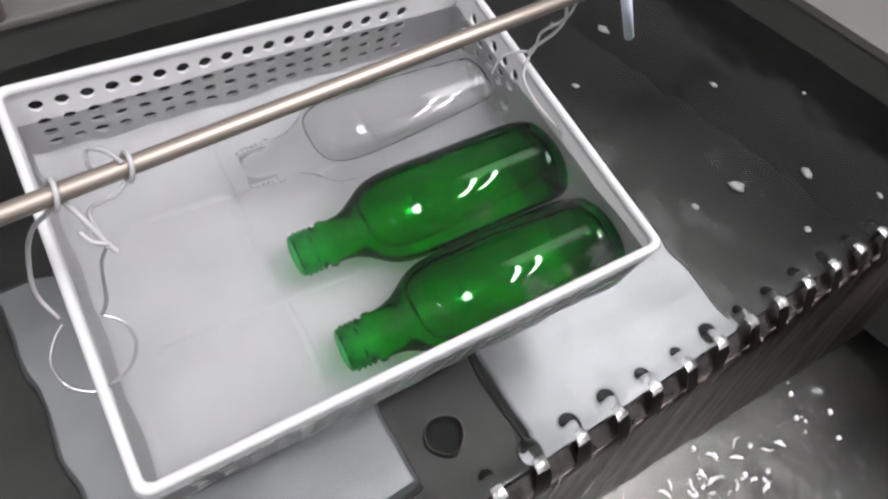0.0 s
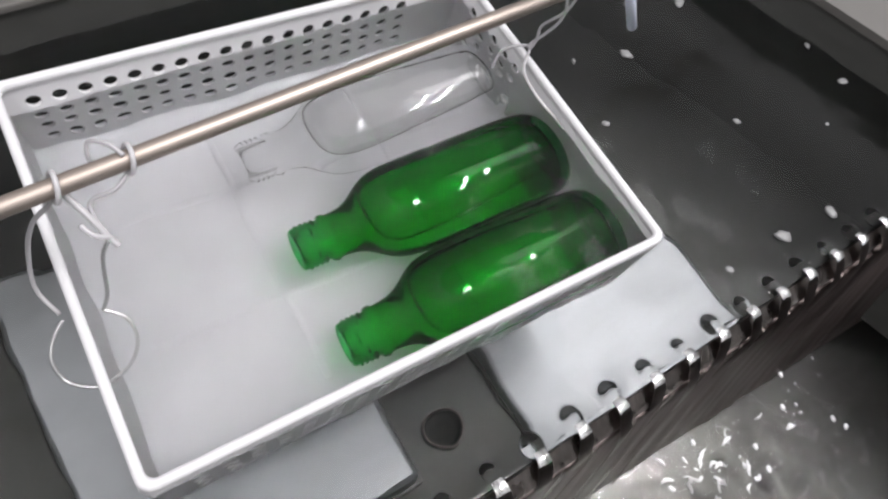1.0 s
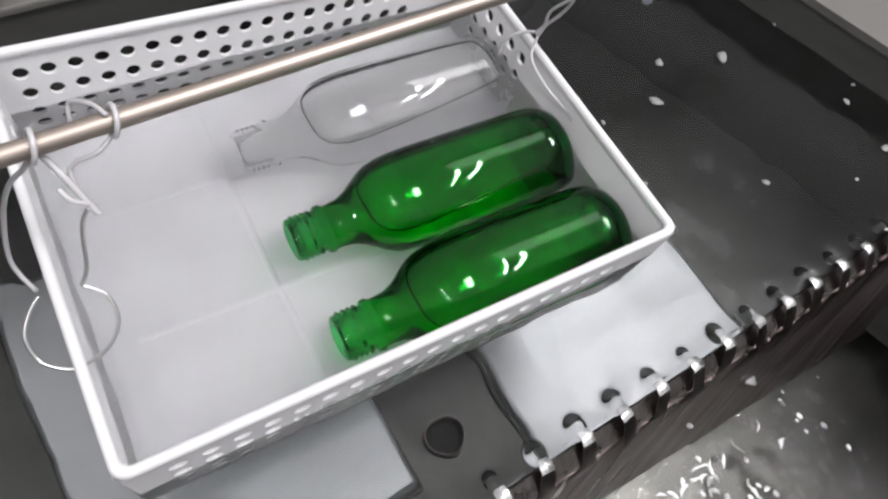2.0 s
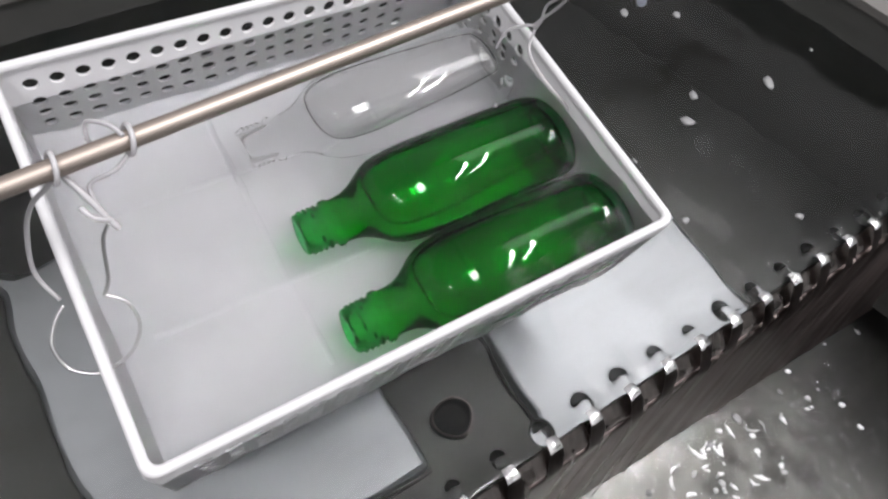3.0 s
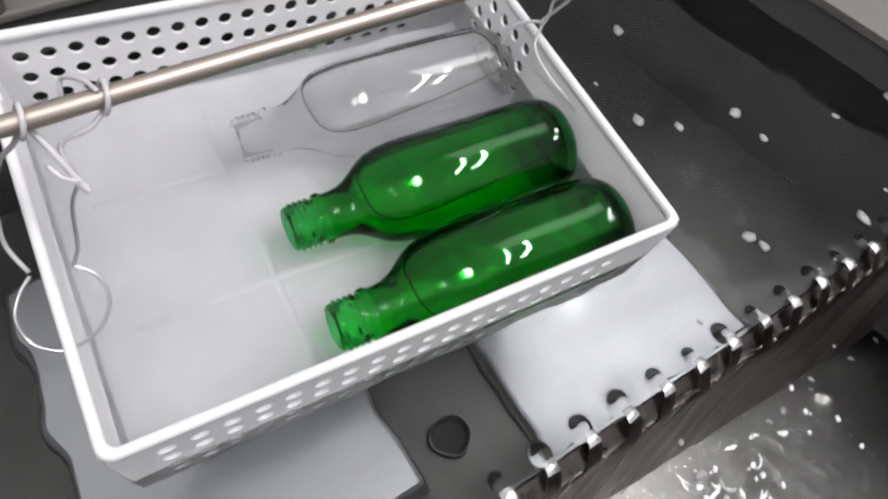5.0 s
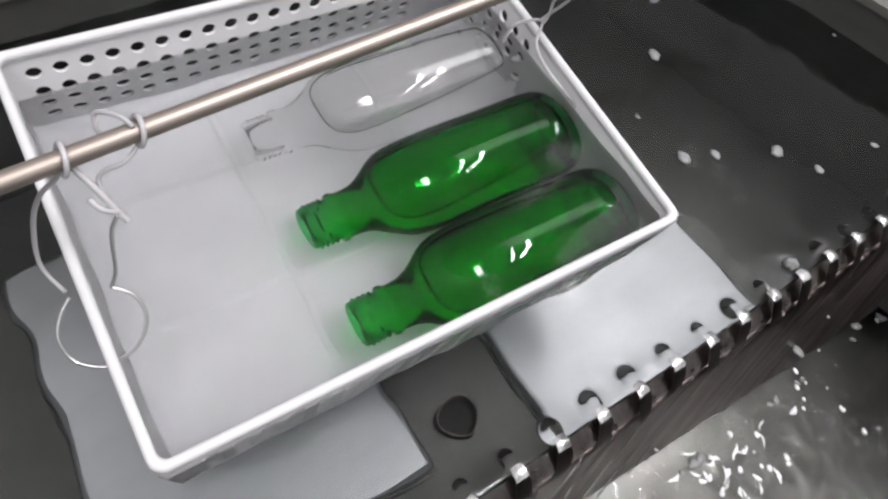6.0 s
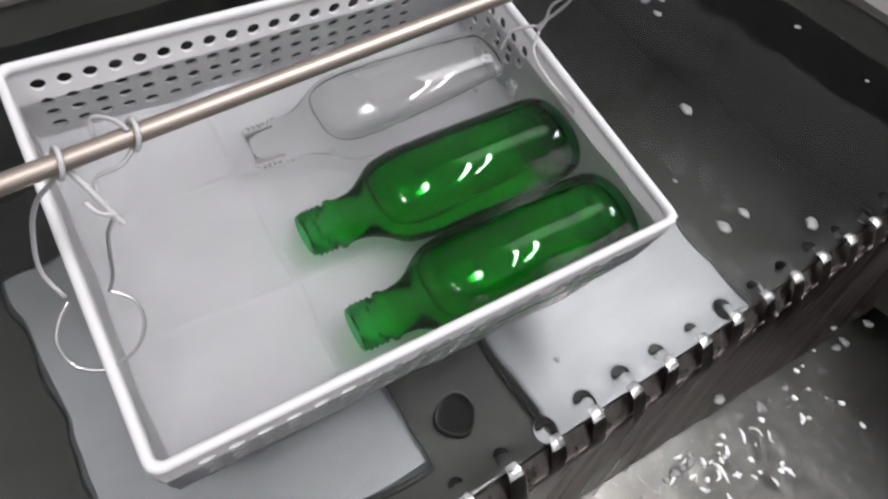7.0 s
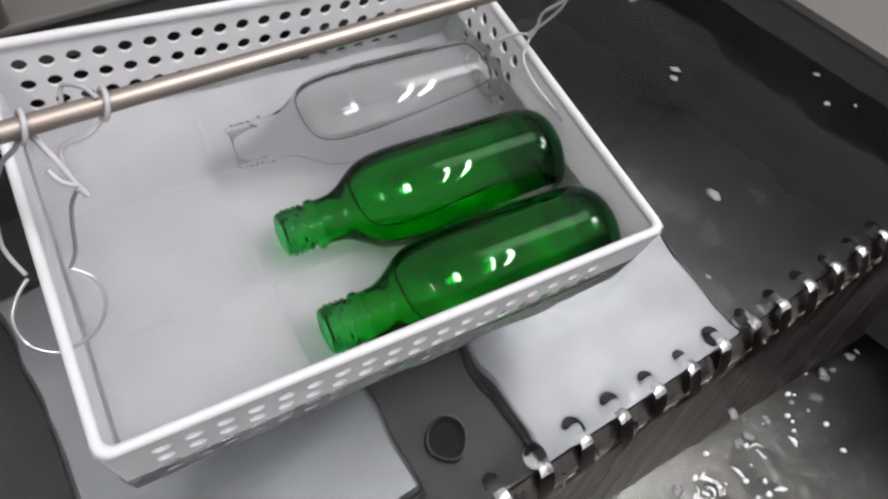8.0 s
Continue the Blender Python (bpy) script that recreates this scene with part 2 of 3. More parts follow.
def tank():
    t = tagged(new("wash_tank"), "stainless steel wash tank filled with water", "tank", kind="structure")
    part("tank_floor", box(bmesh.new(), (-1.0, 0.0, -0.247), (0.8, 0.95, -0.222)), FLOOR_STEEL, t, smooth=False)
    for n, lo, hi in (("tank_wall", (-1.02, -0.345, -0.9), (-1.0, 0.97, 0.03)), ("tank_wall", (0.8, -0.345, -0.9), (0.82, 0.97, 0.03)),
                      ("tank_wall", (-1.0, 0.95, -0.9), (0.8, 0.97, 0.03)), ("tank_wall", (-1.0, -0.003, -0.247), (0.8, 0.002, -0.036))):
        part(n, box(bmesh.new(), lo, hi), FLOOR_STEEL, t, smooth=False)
    # decks round the tank's rim
    bm = bmesh.new()
    a, d = Vector((0.3479, 0.1925)), Vector((-0.248, 0.969))
    ring = [a - d * 0.62, Vector((1.6, -0.5)), Vector((1.6, 1.2)), a + d * 0.45]
    lo = [bm.verts.new((p.x, p.y, 0.033)) for p in ring]
    hi = [bm.verts.new((p.x, p.y, 0.040)) for p in ring]
    bm.faces.new(hi)
    bm.faces.new(lo[::-1])
    for i in range(4):
        bm.faces.new((lo[i], lo[(i + 1) % 4], hi[(i + 1) % 4], hi[i]))
    part("deck", bm, DECK, t, "grey beige deck beside the tank", smooth=False)
    # tank walls under the deck edges
    bm = bmesh.new()
    p, q, n = a - d * 0.30, a + d * 0.36, Vector((0.969, 0.248)) * 0.004
    ring = [p + n, p + n * 2, q + n * 2, q + n]
    lo = [bm.verts.new((v.x, v.y, -0.23)) for v in ring]
    hi = [bm.verts.new((v.x, v.y, 0.0335)) for v in ring]
    for i in range(4):
        bm.faces.new((lo[i], hi[i], hi[(i + 1) % 4], lo[(i + 1) % 4]))
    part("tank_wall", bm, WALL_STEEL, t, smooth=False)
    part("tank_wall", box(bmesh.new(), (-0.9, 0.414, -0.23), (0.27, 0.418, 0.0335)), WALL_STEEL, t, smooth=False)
    part("deck", box(bmesh.new(), (-1.4, 0.410, 0.033), (0.2, 1.2, 0.040), 0.002), DECK, t, "grey beige deck beside the tank", smooth=False)
    # a post that stands at the back
    part("post", tube(bmesh.new(), [(-0.231, 0.418, 0.039), (-0.226, 0.40, 0.16)], 0.007, 16), ROD_STEEL, t, "brownish steel post")


def transducer(x0, x1, y0, y1):
    ob = tagged(new("transducer_plate"), "flat satin steel transducer box on the tank floor", "steel plate", "transducer plates")
    ob.location = ((x0 + x1) / 2, (y0 + y1) / 2, -0.222)
    w, h = (x1 - x0) / 2, (y1 - y0) / 2
    part("housing", box(bmesh.new(), (-w, -h, 0), (w, h, 0.022), 0.004), PLATE, ob, smooth=False)
    bm = bmesh.new()
    box(bm, (-w - 0.003, -h - 0.003, 0.0), (w + 0.003, h + 0.003, 0.006), 0.001)
    part("skirt", bm, FLOOR_STEEL, ob, "dull dark lower edge", smooth=False)


def drain(x, y):
    ob = tagged(new("drain"), "round dark drain in the tank floor", "drain")
    ob.location = (x, y, -0.222)
    bm = bmesh.new()
    # shallow cup, coloured near black for the shade inside a drain hole
    lathe(bm, [(-0.012, 0.0), (-0.012, 0.012), (-0.010, 0.0150), (0.0005, 0.0158), (0.0012, 0.0164), (-0.010, 0.0172)])
    bmesh.ops.rotate(bm, verts=bm.verts, cent=(0, 0, 0), matrix=Matrix.Rotation(radians(-90), 3, "Y"))
    bmesh.ops.translate(bm, verts=bm.verts, vec=(0, 0, 0.013))
    part("cup", bm, DARK, ob)
    bm = bmesh.new()
    tube(bm, [(0.0165 * math.cos(k * math.pi / 16), 0.0165 * math.sin(k * math.pi / 16), 0.0135) for k in range(32)], 0.0008, 6, True)
    part("ring", bm, WEIR_STEEL, ob, "thin dull steel ring")


TOOTH_X, PITCH = 0.0156, 0.0303


def weir():
    w = tagged(new("overflow_weir"), "dark wet steel overflow weir with rounded teeth", "weir", kind="structure")
    # steep plate down which the water runs, with its foot in the trough
    bm = bmesh.new()
    prof = [(-0.004, -0.06), (-0.007, -0.022), (-0.0092, -0.0185), (-0.0112, -0.0215)] + [(-0.0125 - 0.0021 * k, -0.034 - 0.016 * k) for k in range(14)] + [(-0.041, -0.30)]
    cols = []
    for i in range(561):
        x = -0.5 + i * 0.002
        dy = -0.014 * max(0.0, x) / 0.25
        col = []
        for y, z in prof:
            drift = x + 0.05 * z
            run = 0.0010 * noise.noise((drift * 60, z * 7, 1.0)) + 0.0002 * noise.noise((drift * 240, z * 12, 4.0))
            fall = min(1.0, max(0.0, -z / 0.25))
            col.append(bm.verts.new((x, y + dy * fall + (run if -0.28 < z < -0.02 else 0), z)))
        cols.append(col)
    for A, B in zip(cols, cols[1:]):
        for k in range(len(prof) - 1):
            bm.faces.new((A[k], A[k + 1], B[k + 1], B[k]))
    part("apron", bm, WEIR_STEEL, w)
    # sloping crest between the teeth, over which the water slides
    bm = bmesh.new()
    prof = [(0.0035, -0.040), (0.0035, -0.0055), (0.0020, -0.0040), (-0.0050, -0.0105), (-0.0085, -0.0142), (-0.0095, -0.0180), (-0.0095, -0.040)]
    cols = [[bm.verts.new((-0.5 + 1.12 * i, y, z)) for y, z in prof] for i in range(2)]
    for k in range(len(prof)):
        bm.faces.new((cols[0][k], cols[0][(k + 1) % len(prof)], cols[1][(k + 1) % len(prof)], cols[1][k]))
    bmesh.ops.recalc_face_normals(bm, faces=bm.faces)
    part("crest", bm, CREST_STEEL, w, "sloping steel crest under the water", smooth=False)
    # teeth: upright tongues that lean over the apron, each bent back to a tip coloured as its ceiling highlight
    def tongue(rows, thick):
        bm = bmesh.new()
        rings = [[bm.verts.new((u * half, y, z - 0.0008 * u * u)) for u in (-1, -0.8, -0.4, 0, 0.4, 0.8, 1)] for y, z, half in rows]
        for A, B in zip(rings, rings[1:]):
            for k in range(6):
                bm.faces.new((A[k], A[k + 1], B[k + 1], B[k]))
        bmesh.ops.solidify(bm, geom=bm.faces[:], thickness=thick)
        bmesh.ops.recalc_face_normals(bm, faces=bm.faces)
        return bm
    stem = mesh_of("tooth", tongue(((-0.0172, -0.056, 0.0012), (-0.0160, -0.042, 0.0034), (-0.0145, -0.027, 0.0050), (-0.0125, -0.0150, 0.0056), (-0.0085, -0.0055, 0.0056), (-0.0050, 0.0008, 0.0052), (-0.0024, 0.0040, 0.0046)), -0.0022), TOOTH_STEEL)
    end = mesh_of("tip", tongue(((-0.0026, 0.0040, 0.0044), (-0.0016, 0.0056, 0.0042), (0.0010, 0.0064, 0.0040), (0.0042, 0.0062, 0.0038), (0.0056, 0.0046, 0.0034)), -0.0022), TIP_HIGHLIGHT)
    rnd = random.Random(5)
    for i in range(-14, 16):
        ob = new("tooth", stem)
        ob.parent = w
        ob.matrix_basis = pose(TOOTH_X + i * PITCH + rnd.uniform(-0.0008, 0.0008), rnd.uniform(-0.0006, 0.0006), rnd.uniform(-0.0008, 0.0006), rnd.uniform(-4, 4), 0, rnd.uniform(-5, 5))
        tip = tagged(new("tip", end), "bright tip, ceiling highlight in its colour")
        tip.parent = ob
    return w


def overflow():
    """Thin clear rivulets between the teeth and down the apron."""
    bm = bmesh.new()
    rnd = random.Random(11)
    for i in range(-14, 16):
        x = TOOTH_X + (i + rnd.uniform(0.3, 0.7)) * PITCH
        pts = [(x, -0.0070, -0.0105), (x, -0.0118, -0.0205), (x - rnd.uniform(-0.003, 0.003), -0.0150, -0.050), (x - rnd.uniform(-0.006, 0.006), -0.0235, -0.115), (x - rnd.uniform(-0.008, 0.008), -0.046, -0.255)]
        tube(bm, smooth_line(pts, 5), rnd.uniform(0.0008, 0.0015), 8)
    bmesh.ops.recalc_face_normals(bm, faces=bm.faces)
    ob = thing("overflow_water", bm, WATER, "clear water running over the teeth of the weir", "water", "stuff")
    return ob


def swell(x, y):
    h = 0.0
    for k, (ax, ay, w, s) in enumerate(((0.9, 0.3, 95, 0.00045), (-0.5, 0.85, 130, 0.00032), (0.2, -1.0, 70, 0.0005), (1.0, -0.6, 190, 0.00012))):
        h += s * math.sin(w * (ax * x + ay * y) + k + 2.0 * noise.noise((x * 9, y * 9, k)))
    h += 0.0006 * noise.noise((x * 26, y * 26, 7.0)) + 0.00028 * noise.noise((x * 70, y * 70, 2.0)) + 0.00010 * noise.noise((x * 150, y * 150, 4.0))
    return h


def sheet(x0, x1, y0, y1, step, height, mat):
    nx, ny = round((x1 - x0) / step), round((y1 - y0) / step)
    verts = [(x0 + i * step, y0 + j * step, height(x0 + i * step, y0 + j * step)) for j in range(ny + 1) for i in range(nx + 1)]
    faces = [(j * (nx + 1) + i, j * (nx + 1) + i + 1, (j + 1) * (nx + 1) + i + 1, (j + 1) * (nx + 1) + i) for j in range(ny) for i in range(nx)]
    me = bpy.data.meshes.new("water")
    me.from_pydata(verts, [], faces)
    for p in me.polygons:
        p.use_smooth = True
    me.materials.append(mat)
    return me


SEAM = 0.041


def main_swell(x, y):
    return swell(x, y) * min(1.0, max(0.0, (y - SEAM) / 0.03))


def lip_swell(x, y):
    """The still strip at the weir: a dimple draws down before every tooth."""
    k = (x - TOOTH_X) / PITCH
    i = round(k)
    size = 0.85 + 0.45 * noise.noise((i * 1.7, 3.0, 0.0))
    dx, dy = (k - i) * PITCH, y - 0.0098
    r = math.hypot(dx, dy * 0.9) / (0.0056 * size)
    edge = min(1.0, max(0.0, (SEAM - y) / 0.012))
    h = 0.0038 * size * math.exp(-r * r * r * r) - 0.0002 * math.exp(-((r - 1.5) / 0.35) ** 2)
    fall = max(0.0, 0.0035 - y)
    return (h + 0.0005 * noise.noise((x * 40, y * 40, 3.0))) * edge - (420.0 * fall * fall if fall < 0.00113 else 0.00054 + 0.93 * (fall - 0.00113)) * (1 + 0.08 * noise.noise((x * 160, 0.0, 5.0)))


def tank_water():
    ob = tagged(new("water", sheet(-0.95, 0.70, SEAM, 0.93, 0.0035, main_swell, TANK_WATER)), "clear rippled water that fills the tank", "water", kind="structure")
    lip = tagged(new("weir_water", sheet(-0.45, 0.60, -0.009, SEAM, 0.00125, lip_swell, TANK_WATER)), "clear water dimpled before the weir's teeth", "water", kind="structure")
    return ob


def trough():
    t = tagged(new("overflow_trough"), "steel trough that catches the overflowing water", "trough", kind="structure")
    part("trough_floor", box(bmesh.new(), (-1.0, -0.33, -0.345), (0.8, -0.012, -0.32)), TROUGH_STEEL, t, smooth=False)
    part("trough_wall", box(bmesh.new(), (-1.0, -0.345, -0.9), (0.8, -0.33, 0.03)), TROUGH_STEEL, t, smooth=False)
    def chop(x, y):
        k = math.exp(-((x - 0.17) / 0.17) ** 2) * math.exp(-((y + 0.095) / 0.085) ** 2) * min(1.0, max(0.25, (-0.058 - y) / 0.03))
        return 0.0007 * noise.noise((x * 18, y * 18, 3.0)) + k * (0.010 * noise.noise((x * 45, y * 45, 9.0)) + 0.006 * noise.noise((x * 100, y * 100, 5.0)) + 0.004 * noise.noise((x * 210, y * 210, 2.0)))
    ob = tagged(new("trough_water", sheet(-0.6, 0.9, -0.329, -0.039, 0.004, chop, WATER)), "churning clear water in the overflow trough", "water", kind="structure")
    ob.location.z = -0.25
    return ob


# ---- basket ----
RIM_L, RIM_W, DEPTH, TAPER, EDGE = 0.339, 0.2655, 0.0845, 0.004, 0.0029
SIZE = 1.035  # true size of the hanging set against its drawing
basket_rows = [(t, pose(x, y, z, rx, ry, rz)) for t, x, y, z, rx, ry, rz in BASKET_PATH]


def perforated(a, b, depth, inward, first, step, count, rows):
    """A wall from a to b (rim ends), leaning inward to its foot, with round holes right through it."""
    bm = bmesh.new()
    a, b, inward = Vector(a), Vector(b), Vector(inward)
    along = (b - a).normalized()
    length = (b - a).length
    thick = 0.0022

    def at(u, v, w):  # u along, v down, w outward
        lean = inward * (TAPER * v / depth)
        ends = TAPER * v / depth
        uu = ends + u / length * (length - 2 * ends)
        return a + along * uu + lean + Vector((0, 0, -v)) - inward * w

    us = [0.0] + [first + (i - 0.5) * step for i in range(count + 1)] + [length]
    vs = [0.0] + [rows[0] - 0.008 + i * 0.0165 for i in range(len(rows) + 1)] + [depth]
    n = 12
    for i in range(len(us) - 1):
        for j in range(len(vs) - 1):
            u0, u1, v0, v1 = us[i], us[i + 1], vs[j], vs[j + 1]
            solid = i in (0, len(us) - 2) or j in (0, len(vs) - 2)
            if solid:
                for w in (0, thick):
                    q = [bm.verts.new(at(*c, w)) for c in ((u0, v0), (u1, v0), (u1, v1), (u0, v1))]
                    bm.faces.new(q)
                continue
            cu, cv, r = (u0 + u1) / 2, (v0 + v1) / 2, 0.0047
            loops = []
            for w in (0, thick):
                outer, inner = [], []
                for k in range(n):
                    c, s = math.cos(k * 2 * math.pi / n + math.pi / 4), math.sin(k * 2 * math.pi / n + math.pi / 4)
                    m = max(abs(c), abs(s))
                    outer.append(bm.verts.new(at(cu + c / m * (u1 - u0) / 2, cv + s / m * (v1 - v0) / 2, w)))
                    inner.append(bm.verts.new(at(cu + c * r, cv + s * r, w)))
                for k in range(n):
                    bm.faces.new((outer[k], outer[(k + 1) % n], inner[(k + 1) % n], inner[k]))
                loops.append(inner)
            for k in range(n):
                bm.faces.new((loops[0][k], loops[0][(k + 1) % n], loops[1][(k + 1) % n], loops[1][k]))
    bmesh.ops.remove_doubles(bm, verts=bm.verts, dist=0.00005)
    bmesh.ops.recalc_face_normals(bm, faces=bm.faces)
    return bm


def rounded(x0, y0, x1, y1, r, n=6):
    pts = []
    for cx, cy, a0 in ((x1 - r, y1 - r, 0), (x0 + r, y1 - r, 90), (x0 + r, y0 + r, 180), (x1 - r, y0 + r, 270)):
        for k in range(n + 1):
            a = radians(a0 + 90 * k / n)
            pts.append((cx + r * math.cos(a), cy + r * math.sin(a)))
    return pts


def basket():
    b = tagged(new("plastic_basket"), "white perforated plastic basket hung in the wash tank", "basket")
    L, W = RIM_L, RIM_W
    rows = [0.0185 + 0.0165 * i for i in range(4)]
    m = EDGE
    part("wall", perforated((m, W - m, 0), (L - m, W - m, 0), DEPTH, (0, -1, 0), 0.0165, 0.0156, 18, rows), WHITE, b, smooth=False)
    part("wall", perforated((m, m, 0), (L - m, m, 0), DEPTH, (0, 1, 0), 0.0225, 0.0156, 18, rows), WHITE, b, smooth=False)
    part("wall", perforated((m, m, 0), (m, W - m, 0), DEPTH, (1, 0, 0), 0.235, 0.0156, 1, rows), WHITE, b, smooth=False)
    part("wall", perforated((L - m, m, 0), (L - m, W - m, 0), DEPTH, (-1, 0, 0), 0.172, 0.0156, 5, rows), WHITE, b, smooth=False)
    # bottom tray with a coved edge and shallow ribs
    bm = bmesh.new()
    t = TAPER + EDGE
    loops = []
    for inset, z in ((t - 0.0035, -DEPTH + 0.012), (t - 0.002, -DEPTH + 0.005), (t + 0.002, -DEPTH + 0.0015), (t + 0.007, -DEPTH + 0.0005)):
        loops.append([bm.verts.new((x, y, z)) for x, y in rounded(inset, inset, L - inset, W - inset, 0.008)])
    for A, B in zip(loops, loops[1:]):
        for k in range(len(A)):
            bm.faces.new((A[k], A[(k + 1) % len(A)], B[(k + 1) % len(A)], B[k]))
    bm.faces.new(loops[-1])
    low = [bm.verts.new((v.co.x, v.co.y, -DEPTH - 0.002)) for v in loops[-1]]
    bm.faces.new(low[::-1])
    bmesh.ops.recalc_face_normals(bm, faces=bm.faces)
    part("bottom", bm, SOLID_WHITE, b, smooth=True)
    z = -DEPTH + 0.0005
    for lo, hi in (((0.028, 0.091, z - 0.001), (0.30, 0.0955, z + 0.0002)), ((0.028, 0.181, z - 0.001), (0.30, 0.1855, z + 0.0002)), ((0.112, 0.03, z - 0.001), (0.1165, 0.238, z + 0.0002)), ((0.225, 0.03, z - 0.001), (0.2295, 0.238, z + 0.0002))):
        part("rib", box(bmesh.new(), lo, hi, 0.0005), SOLID_WHITE, b)
    # rolled rim
    bm = bmesh.new()
    prof = [(0.0021, -0.0040), (0.0028, -0.0010), (0.0024, 0.0008), (0.0007, 0.0020), (-0.0015, 0.0018), (-0.0025, 0.0006), (-0.0029, -0.0014), (-0.0025, -0.0034), (-0.0017, -0.0036), (-0.0009, -0.0030), (0.0003, -0.0030), (0.0012, -0.0042)]
    loops = [[bm.verts.new((x, y, z)) for x, y in rounded(i + m, i + m, L - m - i, W - m - i, 0.0085 - (i + m) * 0.6)] for i, z in prof]
    for q in range(len(prof)):
        A, B = loops[q], loops[(q + 1) % len(prof)]
        for k in range(len(A)):
            bm.faces.new((A[k], A[(k + 1) % len(A)], B[(k + 1) % len(A)], B[k]))
    bmesh.ops.recalc_face_normals(bm, faces=bm.faces)
    part("rim", bm, WHITE, b, "thick rolled white rim")
    return b


def bottle(mat, label):
    base_mat = DARKENED_GREEN if mat == GREEN else mat
    bm = bmesh.new()
    outer = [(0.0, 0.0112), (0.0004, 0.0132), (0.0014, 0.0140), (0.0030, 0.0140)]
    for k in range(4):  # screw threads
        x = 0.0034 + k * 0.0034
        outer += [(x, 0.0139), (x + 0.0009, 0.0152), (x + 0.0019, 0.0152), (x + 0.0028, 0.0139)]
    # collar, shoulder, body and heel
    outer += [(0.0185, 0.0139), (0.0195, 0.0160), (0.0225, 0.0164), (0.0245, 0.0150), (0.029, 0.0150), (0.035, 0.0158), (0.041, 0.0182), (0.047, 0.0222), (0.053, 0.0266), (0.059, 0.0298), (0.066, 0.0317), (0.074, 0.0328), (0.084, 0.0334)]
    outer += [(0.10, 0.0336), (0.13, 0.0336), (0.155, 0.0336), (0.172, 0.0336), (0.179, 0.0333), (0.186, 0.0324), (0.1915, 0.0300), (0.1945, 0.0262), (0.1955, 0.0225), (0.1945, 0.0190), (0.190, 0.010), (0.189, 0.0)]
    inner = [(0.185, 0.0), (0.186, 0.010), (0.188, 0.022), (0.183, 0.0285), (0.174, 0.0302), (0.13, 0.0305), (0.084, 0.0302), (0.074, 0.0296), (0.064, 0.0283), (0.056, 0.0254), (0.048, 0.0205), (0.041, 0.0160), (0.034, 0.0128), (0.02, 0.0112), (0.0, 0.0108), (0.0, 0.0112)]
    grow = lambda pts: [(x * 1.045, r * 1.05) for x, r in pts]
    ob = tagged(new("glass_bottle"), label, "bottle", "bottles in the basket")
    lathe(bm, grow(outer + inner))
    bmesh.ops.remove_doubles(bm, verts=bm.verts, dist=0.00002)
    bmesh.ops.recalc_face_normals(bm, faces=bm.faces)
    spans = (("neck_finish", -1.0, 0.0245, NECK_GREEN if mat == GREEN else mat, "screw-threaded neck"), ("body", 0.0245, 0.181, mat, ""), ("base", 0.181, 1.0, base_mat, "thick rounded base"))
    for name, x0, x1, glass_mat, note in spans:
        piece_bm = bm.copy()
        # below the neck the glass and the water behind it count as one clear mass
        gone = [f for f in piece_bm.faces if not x0 <= f.calc_center_median().x < x1 or (x0 > 0 and f.normal.dot(f.calc_center_median() - Vector((f.calc_center_median().x - 0.004 * (f.normal.x > 0.8), 0, 0))) < 0)]
        bmesh.ops.delete(piece_bm, geom=gone, context="FACES")
        me = bpy.data.meshes.new(name)
        piece_bm.to_mesh(me)
        piece_bm.free()
        me.materials.append(glass_mat)
        me.materials.append(INNER)
        for p in me.polygons:
            p.use_smooth = True
            p.material_index = 1 if p.normal.y * p.center.y + p.normal.z * p.center.z < 0 else 0
        piece = tagged(new(name, me), note)
        piece.parent = ob
    bm.free()
    # the bottle is full of water but for an air pocket under the upper glass, deeper towards the neck
    bm = bmesh.new()
    hollow = sorted((x, r * 0.985) for x, r in grow(inner[1:13]))
    hollow = [(0.0500, 0.0120), (0.0508, 0.0168), (0.0535, 0.0222)] + [(x, r) for x, r in hollow if x > 0.058 and r > 0.012]
    fine = [(p.x, p.y) for p in smooth_line([(x, r, 0) for x, r in hollow], 4)]
    lathe(bm, [(fine[0][0] - 0.001, 0.0)] + fine + [(fine[-1][0] + 0.0006, 0.0)], 64)
    tilt = Vector((-0.085, 0, 1)).normalized()
    cut = bmesh.ops.bisect_plane(bm, geom=bm.verts[:] + bm.edges[:] + bm.faces[:], plane_co=(0.08, 0, 0.0150), plane_no=tilt, clear_inner=True)
    bmesh.ops.holes_fill(bm, edges=[e for e in cut["geom_cut"] if isinstance(e, bmesh.types.BMEdge)])
    bmesh.ops.recalc_face_normals(bm, faces=bm.faces)
    rim = [v.co.copy() for v in max(bm.faces, key=lambda f: len(f.verts)).verts]
    pocket = part("air_pocket", bm, AIR if mat == GREEN else CLEAR_AIR, ob, "long air pocket above the water inside")
    part("waterline", tube(bmesh.new(), rim, 0.00045, 6, True), RIM_GREEN if mat == GREEN else RIM_CLEAR, ob, "waterline along the glass, tinted for its dark refraction")
    for p in pocket.data.polygons:
        p.use_smooth = len(p.vertices) < 8
    return ob


BOTTLES = ((0.1265, 0.0378, 0.0, GREEN, "half-full green glass bottle lying at the basket's near wall"),
           (0.1275, 0.1086, 0.6, GREEN, "half-full green glass bottle lying between two others"),
           (0.122, 0.1830, 1.0, CLEAR, "half-full clear glass bottle lying beside the green ones"))


